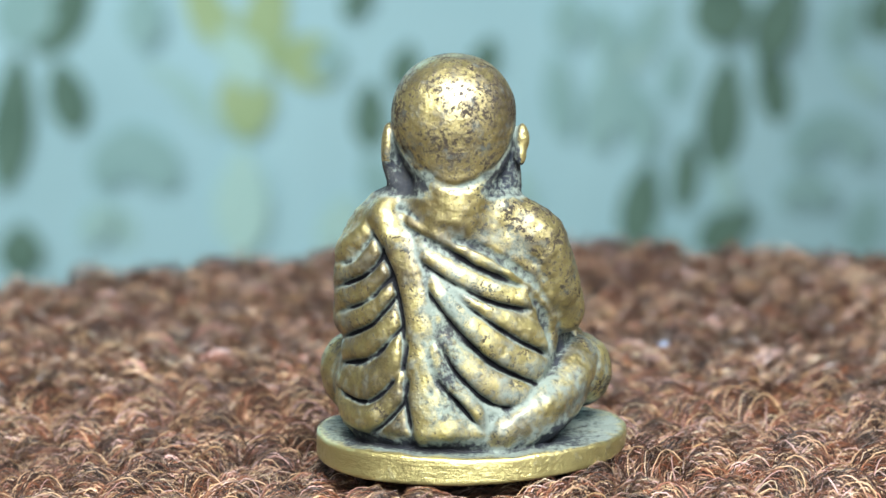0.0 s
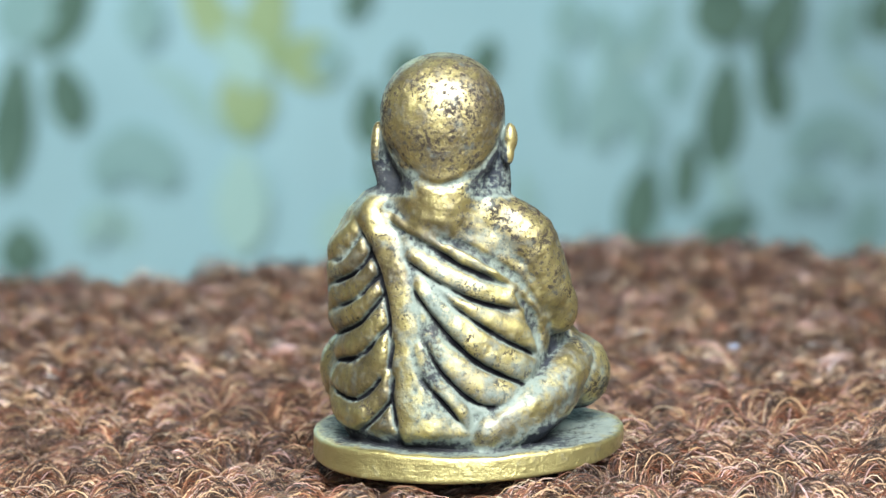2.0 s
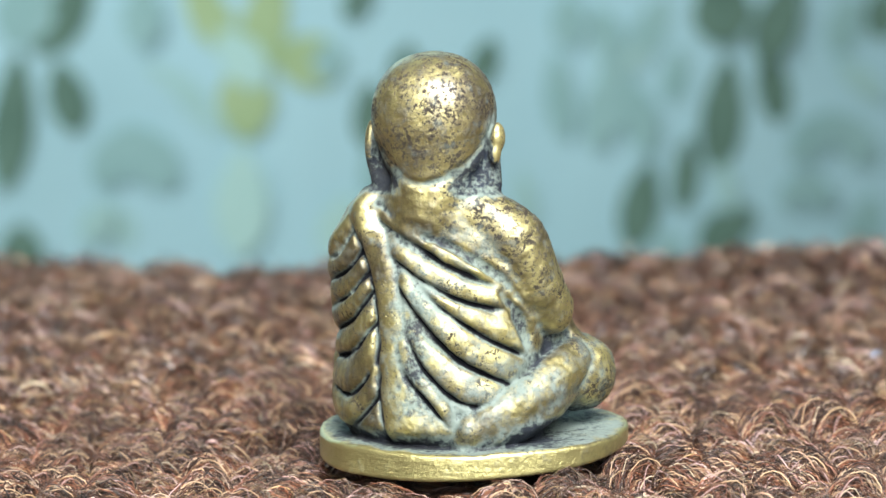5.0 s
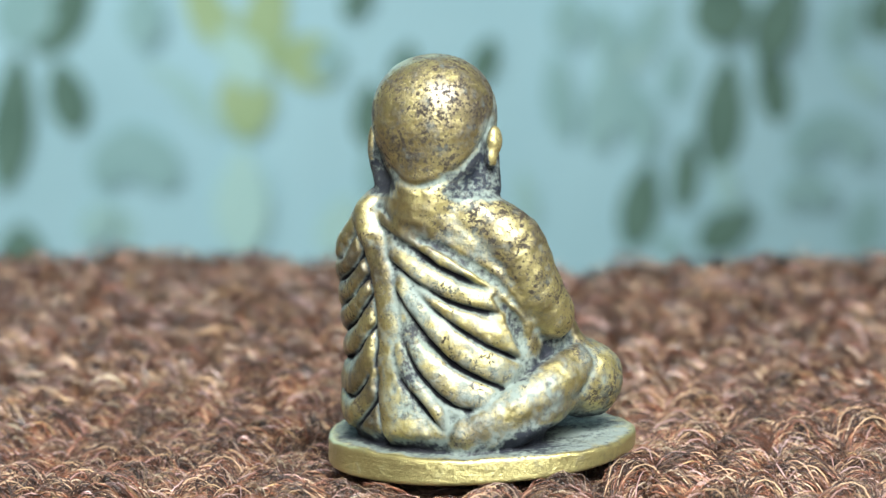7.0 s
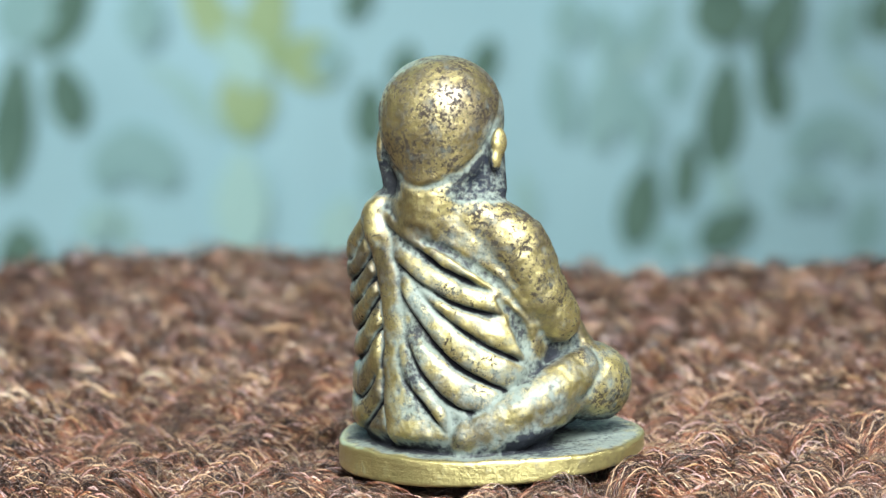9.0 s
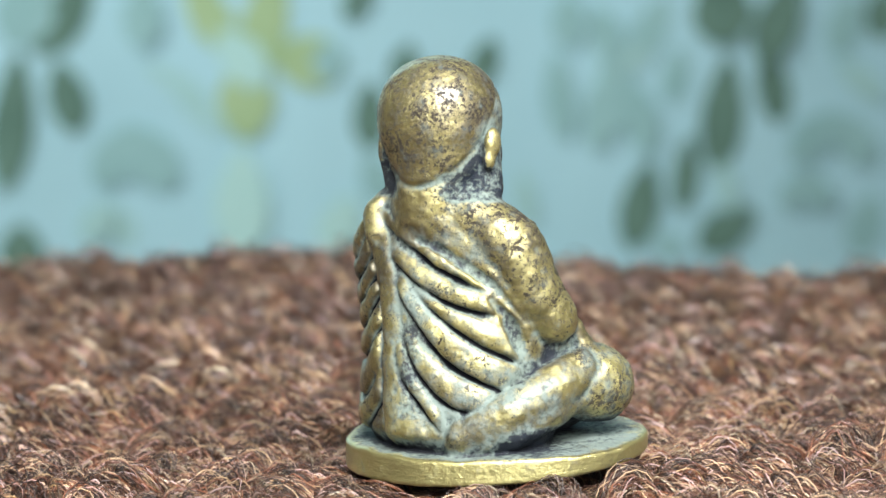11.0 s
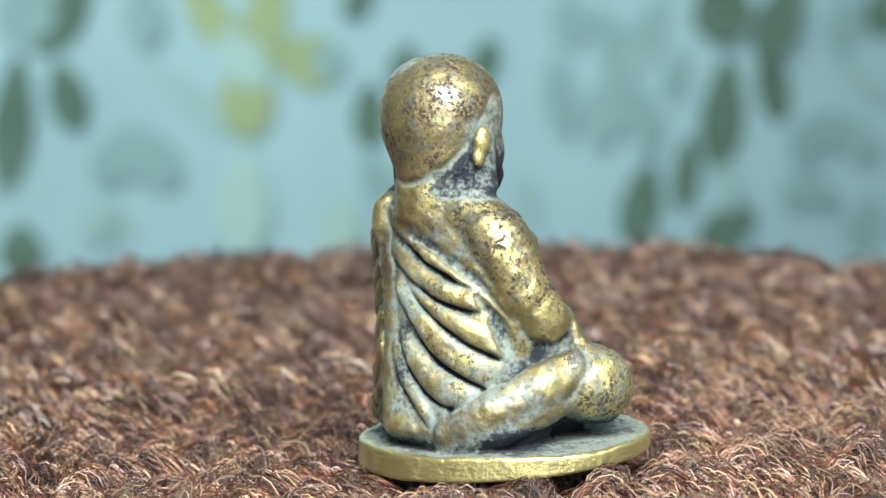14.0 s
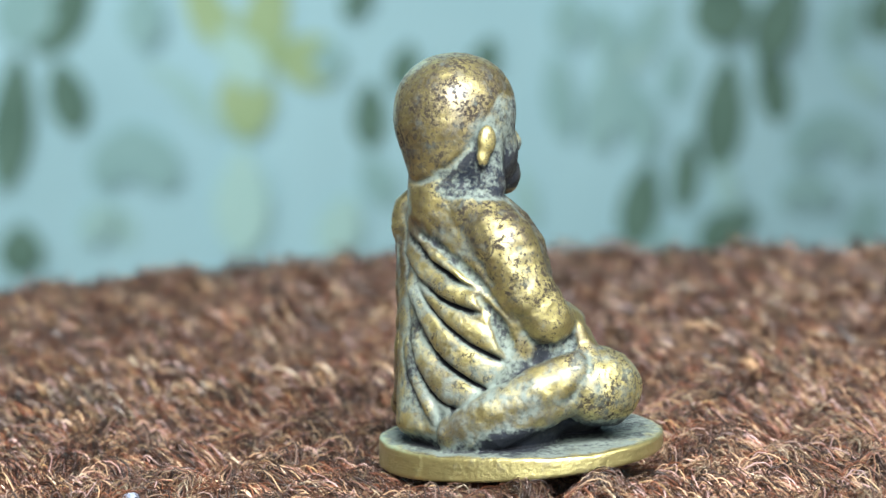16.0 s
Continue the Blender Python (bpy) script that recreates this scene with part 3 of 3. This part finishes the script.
def head():
    rope([(-1.9, -1.1, 18.0), (-1.7, -1.2, 20.0), (-1.7, -1.0, 22.0)], (3.1, 3.0, 3.2), 0.6)
    rope([(-1.75, -1.75, 23.0), (-1.75, -1.85, 20.6), (-1.8, -1.4, 18.4)], (3.0, 2.6, 2.95), 0.5)
    ball((-1.7, 0.5, 22.3), (3.5, 2.9, 3.2), 0.4)
    ball((-1.9, -1.12, 24.76), (4.36, 4.15, 4.4), 0.4, 0, 2.15)
    ball((-1.7, 0.2, 25.4), (3.4, 2.9, 3.4), 0.3)
    ball((-1.75, -1.15, 22.7), (3.95, 3.65, 3.5), 0.3)
    ball((-1.7, 1.7, 21.2), (2.3, 1.7, 2.1), 0.4)
    rope([(-1.7, 3.0, 24.0), (-1.65, 3.7, 22.7), (-1.65, 3.1, 22.2)], (0.4, 0.65, 0.5), 0.3)
    ball((-1.65, 3.1, 21.2), (1.2, 0.7, 0.4), 0.3)
    ball((-1.65, 2.8, 19.75), (1.3, 0.95, 0.75), 0.25)
    # long ears down to the shoulders
    ball((-6.45, -1.1, 22.6), (0.5, 0.85, 1.7), 0.2)
    rope([(-6.5, -1.0, 22.4), (-6.35, -1.1, 21.2), (-5.75, -1.3, 19.8)], (0.4, 0.45, 0.5), 0.2)
    ball((2.85, -1.5, 23.3), (0.55, 0.7, 1.05), 0.2)
    ball((2.75, -1.75, 22.2), (0.45, 0.5, 0.8), 0.2)
    ball((-1.6, 2.6, 20.5), (1.8, 1.35, 1.3), 0.3)
    rope([(-5.2, -0.5, 23.2), (-5.2, -0.5, 20.0)], (1.0, 1.3), 0.4)
    rope([(1.7, -0.6, 23.2), (1.6, -0.6, 20.0)], (1.0, 1.3), 0.4)
    # hairline crease above the nape
    rope([(-5.2, -3.4, 22.4), (-3.4, -4.3, 20.6), (-1.8, -4.4, 20.1), (0.2, -4.0, 20.7), (1.8, -2.9, 22.0)], (0.15, 0.2, 0.2, 0.2, 0.15), 0.4, True)
    # the shaved hairline over ears and brow
    for side in (1, -1):
        rope([(-1.75 + side * c[0], c[1], c[2]) for c in ((3.0, -3.3, 21.6), (4.0, -2.2, 23.2), (4.3, -0.7, 25.6), (3.1, 1.2, 27.0), (0.0, 2.3, 27.6))], (0.08, 0.08, 0.08, 0.08, 0.08), 0.3, True)


def robe():
    global FIELD
    # broad sash over the left shoulder and down the back, and the fold that leaves it below
    rope([(-5.6, 0.3, 18.9), (-6.2, -1.2, 18.6), (-6.5, -2.0, 17.7), (-6.2, -2.5, 16.6)], (0.85, 1.05, 0.95, 0.6), 0.5)
    pleat(((-7.0, 18.2), (-6.0, 16.2), (-4.95, 13.6), (-4.4, 11.04), (-4.14, 8.69), (-3.8, 5.96), (-3.0, 3.2), (-2.6, 2.0)), (0.95, 1.05, 0.98, 0.95, 1.05, 1.35, 1.7, 1.8), 0.72, 0.5, 1.25, 0.24)
    pleat(((-3.34, 9.3), (-2.44, 6.98), (-0.98, 5.43), (0.33, 3.7)), (0.5, 0.6, 0.55, 0.4), 0.62, 0.3, 1.35, 0.17, 1.5)
    # pleats that fan out from the sash under the right arm
    pleat(((-5.2, 17.75), (-2.53, 16.45), (0.03, 15.05), (2.99, 13.66)), (0.4, 0.45, 0.55, 0.5), 0.5, 0.36, 1.35, 0.22, 1.6)
    pleat(((-4.1, 15.45), (-1.72, 14.06), (0.83, 12.75), (3.75, 12.0)), (0.5, 0.62, 0.68, 0.6), 0.5, 0.36, 1.35, 0.22, 1.6)
    pleat(((-1.4, 12.75), (1.24, 11.09), (3.24, 9.85), (5.0, 8.7)), (0.45, 0.68, 0.72, 0.62), 0.55, 0.36, 1.35, 0.22, 1.6)
    pleat(((-3.28, 13.25), (-1.30, 11.03), (1.27, 8.79), (4.5, 6.78)), (0.45, 0.72, 0.98, 0.9), 0.72, 0.36, 1.35, 0.22, 1.6)
    pleat(((-2.5, 9.5), (-0.68, 7.38), (1.38, 5.88), (3.75, 5.2)), (0.45, 0.8, 0.98, 0.85), 0.78, 0.36, 1.35, 0.22, 1.6)
    # swags over the left arm, beside the sash
    pleat(((-10.2, 15.0), (-8.8, 15.4), (-7.5, 17.0)), (0.8, 0.8, 0.6), 0.35)
    pleat(((-10.2, 13.15), (-7.95, 14.5), (-6.9, 16.2)), (0.72, 0.75, 0.6), 0.55, 0.42)
    pleat(((-10.2, 11.35), (-7.90, 12.65), (-6.3, 14.4)), (0.72, 0.78, 0.6), 0.55, 0.42)
    pleat(((-10.2, 9.6), (-7.81, 10.9), (-6.0, 13.0)), (0.72, 0.78, 0.6), 0.55, 0.42)
    pleat(((-10.2, 7.75), (-7.50, 8.85), (-5.6, 10.9)), (0.75, 0.85, 0.65), 0.55, 0.42)
    pleat(((-10.4, 6.3), (-7.78, 5.85), (-6.0, 7.75), (-5.4, 9.5)), (0.85, 1.1, 0.95, 0.6), 0.65, 0.45)
    pleat(((-10.5, 4.0), (-7.96, 3.34), (-5.9, 5.3), (-5.3, 7.2)), (0.75, 0.95, 0.8, 0.5), 0.6, 0.42)
    FIELD = FIELD - RELIEF + CREASE * (1 + uneven(0.9, 0.5, 9))
    # the hollow under the bare arm
    rope([(3.7, -2.7, 12.5), (4.65, -1.9, 10.9), (5.25, -1.25, 9.2), (5.6, -1.0, 7.9)], (0.3, 0.6, 0.65, 0.4), 0.25, True)


BASE_MID, BASE_R, BASE_TURN = (-0.4, 3.75), (11.15, 9.35), 6.0


def base_reach(x, y):
    """How far out on the oval base, 1 at its rim, and the bearing."""
    ca, sa = math.cos(radians(BASE_TURN)), math.sin(radians(BASE_TURN))
    dx, dy = x - BASE_MID[0], y - BASE_MID[1]
    u, v = (dx * ca + dy * sa) / BASE_R[0], (dy * ca - dx * sa) / BASE_R[1]
    return np.sqrt(u * u + v * v), np.arctan2(v, u)


def base_rise(x, y):
    """The underside of the base leans: its front stands higher than its back."""
    return 0.12 + 0.038 * x + 0.115 * y


def base_thick(x, y):
    return 1.70 - 0.022 * x - 0.042 * y


def base_disc():
    sl, x, y, z = block((-12.2, -7.5, -1.6), (12, 14, 4.6), 0.3)
    q, ang = base_reach(x, y)
    q = q / (1 + 0.006 * np.sin(3 * ang + 1) + 0.004 * np.sin(7 * ang))
    side = (q - 1) * BASE_R[1] * 1.05
    z = z - base_rise(x, y)
    top = base_thick(x, y) + 0.07 * np.sin(ang * 5) + 0.05 * np.sin(x * 1.9) * np.cos(y * 1.4)
    high = np.abs(z - top / 2) - top / 2
    r = 0.22
    d = np.minimum(np.maximum(side + r, high + r), 0) + np.sqrt(np.maximum(side + r, 0) ** 2 + np.maximum(high + r, 0) ** 2) - r
    blend_in(sl, d, 0.3)


def crust(v):
    """Where deposits cling besides the hollows: on top of the base and round the neck."""
    q = base_reach(v[:, 0], v[:, 1])[0]
    over = v[:, 2] - base_rise(v[:, 0], v[:, 1]) - base_thick(v[:, 0], v[:, 1])
    on_base = 0.34 * np.clip((0.985 - q) * 40, 0, 1) * np.clip((0.4 - over) * 3, 0, 1)
    lower = 0.06 * np.clip((9.0 - v[:, 2]) / 5, 0, 1) * np.clip((0.9 - q) * 20, 0, 1)
    neck = 0.62 * np.clip((np.exp(-((v[:, 2] - 20.2) / 1.2) ** 2) - 0.4) * 4, 0, 1) * np.clip((np.abs(v[:, 0] + 1.8) - 1.2) * 0.7, 0, 1) + 0.16 * np.exp(-((v[:, 2] - 22.3) / 1.8) ** 2) * np.clip((np.abs(v[:, 0] + 1.8) - 2.8) * 0.9, 0, 1)
    robe_side = 0.19 * np.clip((17.5 - v[:, 2]) * 0.8, 0, 1) * np.clip((v[:, 2] - 2.0) * 2, 0, 1) * (1 - np.clip((v[:, 0] - 2.0) * 0.5, 0, 1) * np.clip((v[:, 2] - 9.5) * 0.7, 0, 1))
    robe_side = robe_side * (1 - 0.9 * np.clip((v[:, 0] - 3.4) * 0.8, 0, 1) * np.clip(v[:, 1] + 1.0, 0, 1)) * (1 - 0.6 * np.clip((-3.6 - v[:, 0]) * 0.6, 0, 1))
    on_base = on_base + np.where(on_base > 0.05, 0.3, 0.0) * np.exp(-((v[:, 0] - 6.6) / 2.2) ** 2 - ((v[:, 1] + 1.2) / 2.6) ** 2)
    face = (0.40 + 0.35 * np.clip(23.0 - v[:, 2], 0, 1)) * np.clip((v[:, 1] + 0.5 + (26.0 - v[:, 2]) * 0.586) * 3.0, 0, 1) * np.clip((26.6 - v[:, 2]) * 1.5, 0, 1) * np.clip((v[:, 2] - 19.4) * 2, 0, 1)
    # the ears stand out rubbed bare
    face = np.where((np.abs(v[:, 0] + 1.75) > 4.55) & (v[:, 2] > 21.6), -0.3, face)
    rim = -2.0 * np.clip((q - 0.985) * 60, 0, 1) * (over < 0.3)
    fan = 0.26 * np.exp(-((v[:, 0] + 2.2) / 1.2) ** 2) * np.clip((v[:, 2] - 3.0) * 0.5, 0, 1) * np.clip((14.5 - v[:, 2]) * 0.5, 0, 1) * (v[:, 1] < 0)
    # slate-dark under the knee, and a grey bloom along the leg
    under = 0.75 * np.clip((v[:, 0] - 2.8) * 0.8, 0, 1) * np.clip((1.9 - over) * 1.5, 0, 1) * np.clip((over - 0.1) * 5, 0, 1) * np.clip(v[:, 1] + 3.2, 0, 1)
    shin = 0.09 * np.clip((v[:, 0] - 3.2) * 0.8, 0, 1) * np.clip((9.3 - v[:, 2]) * 1.2, 0, 1) * np.clip((v[:, 2] - 4.2) * 0.7, 0, 1)
    robe_side = 0.8 * robe_side + fan + under * (q < 0.97) + shin
    return on_base + lower + neck + robe_side + np.where(face < 0, face, np.maximum(face - neck, 0)) + rim


def bare(v):
    """Where the casting shows skin, which tarnished in freckles: head, bare arm and shoulder, knee."""
    head = np.clip((v[:, 2] - 20.6) * 0.8, 0, 1)
    arm = np.clip((v[:, 0] * 0.55 + v[:, 2] - 15.2) * 0.9, 0, 1) * np.clip((v[:, 2] - 9.3) * 2, 0, 1) * np.clip(v[:, 0] + 1.5, 0, 1)
    knee = np.clip((v[:, 1] - 0.5) * 0.6, 0, 1) * np.clip((v[:, 0] - 4.5) * 0.8, 0, 1) * np.clip((9.5 - v[:, 2]) * 1.5, 0, 1) * np.clip((v[:, 2] - 3.2) * 2, 0, 1)
    return np.maximum(np.maximum(head, arm), knee)


def surface():
    """The zero surface of FIELD as quads, with how hollow the body is at each vertex."""
    inside = FIELD < 0
    n = np.array(FIELD.shape)
    cells = np.zeros(n - 1, dtype=np.int8)
    for dx in (0, 1):
        for dy in (0, 1):
            for dz in (0, 1):
                cells += inside[dx:n[0] - 1 + dx, dy:n[1] - 1 + dy, dz:n[2] - 1 + dz]
    active = (cells > 0) & (cells < 8)
    idx = np.full(active.shape, -1, dtype=np.int64)
    ci = np.argwhere(active)
    idx[active] = np.arange(len(ci))
    total, count = np.zeros((len(ci), 3)), np.zeros(len(ci))
    corners = [(i, j, k) for i in (0, 1) for j in (0, 1) for k in (0, 1)]
    for a in corners:
        for axis in range(3):
            if a[axis]:
                continue
            b = list(a)
            b[axis] = 1
            fa = FIELD[ci[:, 0] + a[0], ci[:, 1] + a[1], ci[:, 2] + a[2]]
            fb = FIELD[ci[:, 0] + b[0], ci[:, 1] + b[1], ci[:, 2] + b[2]]
            hit = (fa < 0) != (fb < 0)
            t = np.where(hit, fa / np.where(hit, fa - fb, 1), 0)
            p = np.tile(np.array(a, dtype=float), (len(ci), 1))
            p[:, axis] = t
            total[hit] += p[hit]
            count[hit] += 1
    verts = (ci + total / count[:, None]) * STEP + LO
    faces = []
    for axis in range(3):
        u, v = (axis + 1) % 3, (axis + 2) % 3
        lo = [slice(1, -1)] * 3
        hi = [slice(1, -1)] * 3
        lo[axis], hi[axis] = slice(0, -1), slice(1, None)
        ia, ib = inside[tuple(lo)], inside[tuple(hi)]
        off = np.array([1, 1, 1])
        off[axis] = 0
        for sign, cond in ((0, ia & ~ib), (1, ~ia & ib)):
            e = np.argwhere(cond) + off
            du, dv = np.eye(3, dtype=int)[u], np.eye(3, dtype=int)[v]
            quad = [idx[tuple((e - s).T)] for s in (du + dv, dv, 0 * du, du)]
            q = np.stack(quad if sign == 0 else quad[::-1], -1)
            faces.append(q[(q >= 0).all(1)])
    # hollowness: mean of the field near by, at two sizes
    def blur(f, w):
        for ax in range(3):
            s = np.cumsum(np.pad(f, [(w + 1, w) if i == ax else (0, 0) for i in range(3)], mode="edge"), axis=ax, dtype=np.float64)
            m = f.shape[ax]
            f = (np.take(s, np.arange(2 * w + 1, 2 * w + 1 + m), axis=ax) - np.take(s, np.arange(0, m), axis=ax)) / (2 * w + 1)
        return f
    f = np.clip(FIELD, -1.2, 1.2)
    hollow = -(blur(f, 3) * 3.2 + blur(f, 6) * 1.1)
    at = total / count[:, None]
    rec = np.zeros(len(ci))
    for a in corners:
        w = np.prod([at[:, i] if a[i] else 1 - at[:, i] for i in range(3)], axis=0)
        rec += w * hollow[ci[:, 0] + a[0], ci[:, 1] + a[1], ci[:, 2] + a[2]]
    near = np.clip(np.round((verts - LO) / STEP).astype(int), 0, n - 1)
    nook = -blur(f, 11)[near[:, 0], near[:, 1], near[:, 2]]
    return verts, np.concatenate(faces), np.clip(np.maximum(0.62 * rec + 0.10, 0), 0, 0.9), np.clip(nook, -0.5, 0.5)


def figure():
    global FIELD
    body()
    robe()
    limbs()
    head()
    rough = uneven(1.4, 0.055, 3) + uneven(0.6, 0.04, 4)
    above = np.clip((21.0 - AX[2]) * 0.5, 0.25, 1)[None, None, :]
    FIELD = FIELD + rough * above
    base_disc()
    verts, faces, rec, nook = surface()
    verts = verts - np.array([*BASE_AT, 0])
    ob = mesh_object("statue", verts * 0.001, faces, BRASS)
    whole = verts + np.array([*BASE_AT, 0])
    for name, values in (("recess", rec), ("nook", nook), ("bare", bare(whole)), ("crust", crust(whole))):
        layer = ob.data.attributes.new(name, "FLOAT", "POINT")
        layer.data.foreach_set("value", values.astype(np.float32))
    return tagged(ob, "small worn brass seated figure with draped robe, on brown rug", "statue")


STATUE = figure()


# ---- movement: the rug turns, and the figure with it ----
def motions():
    turns = (0.00, -1.92, -3.33, -4.71, -5.95, -7.62, -9.23, -10.52, -12.69, -23.37, -24.83, -26.78, -28.81, -28.93, -28.93, -37.38, -39.21, -41.00, -43.50, -45.74, -48.05, -50.16, -52.95, -55.37, -57.14)
    shifts = ((0.58, 0.10, 0.07), (0.37, -0.20, -0.01), (0.37, -0.08, 0.05), (-0.04, -0.00, 0.05), (-0.07, 0.17, 0.10), (-0.22, 0.20, 0.10), (-0.23, 0.26, 0.14), (0.10, 0.37, 0.15), (-0.09, 0.51, 0.17), (-0.91, 0.56, 0.06), (-0.42, -0.29, 0.00), (-0.12, -0.52, -0.05), (0.05, -0.41, -0.11), (0.03, -0.40, -0.13), (0.03, -0.40, -0.12), (-0.02, -0.45, -0.11), (-0.24, -0.32, -0.12), (-0.35, -0.03, -0.12), (-0.11, 0.13, -0.02), (0.37, 0.12, -0.01), (-0.02, 0.08, -0.02), (-0.38, 0.13, -0.01), (-0.20, 0.25, -0.03), (0.77, 0.21, -0.03), (0.76, -0.02, 0.01))
    leans = ((0.21, 0.14), (-0.16, 0.09), (0.03, 0.12), (-0.01, -0.02), (0.00, 0.12), (0.09, -0.05), (0.11, 0.03), (0.23, 0.10), (0.32, 0.25), (0.15, -0.10), (0.12, 0.10), (0.04, 0.16), (-0.00, 0.23), (-0.01, 0.16), (-0.02, 0.15), (0.21, -0.17), (0.18, -0.17), (0.08, -0.14), (0.20, -0.12), (0.16, -0.24), (-0.04, -0.21), (-0.11, -0.27), (-0.29, -0.31), (-0.39, -0.19), (-0.14, -0.25))
    times = [0.5 * i for i in range(9)] + [6.5 + 0.5 * i for i in range(6)] + [11.5 + 0.5 * i for i in range(10)]
    rug_rows, statue_rows = [], []
    for i, t in enumerate(times):
        dx, dy, dz = (v * 0.001 for v in shifts[i])
        lean = leans[i]
        flat = pose(0, 0, 0, 0, -TABLE_LEAN, 0) @ pose(dx, dy, 0, 0, 0, turns[i])
        rug_rows.append((t, flat))
        tilt = pose(dx, dy, dz, 0, 0, turns[i]) @ pose(0, 0, 0, lean[0], 0, 0) @ pose(0, 0, 0, 0, lean[1], 0)
        statue_rows.append((t, tilt @ pose(BASE_AT[0] * 0.001, BASE_AT[1] * 0.001, 0)))
    walk(RUG, rug_rows)
    walk(STATUE, statue_rows)


motions()
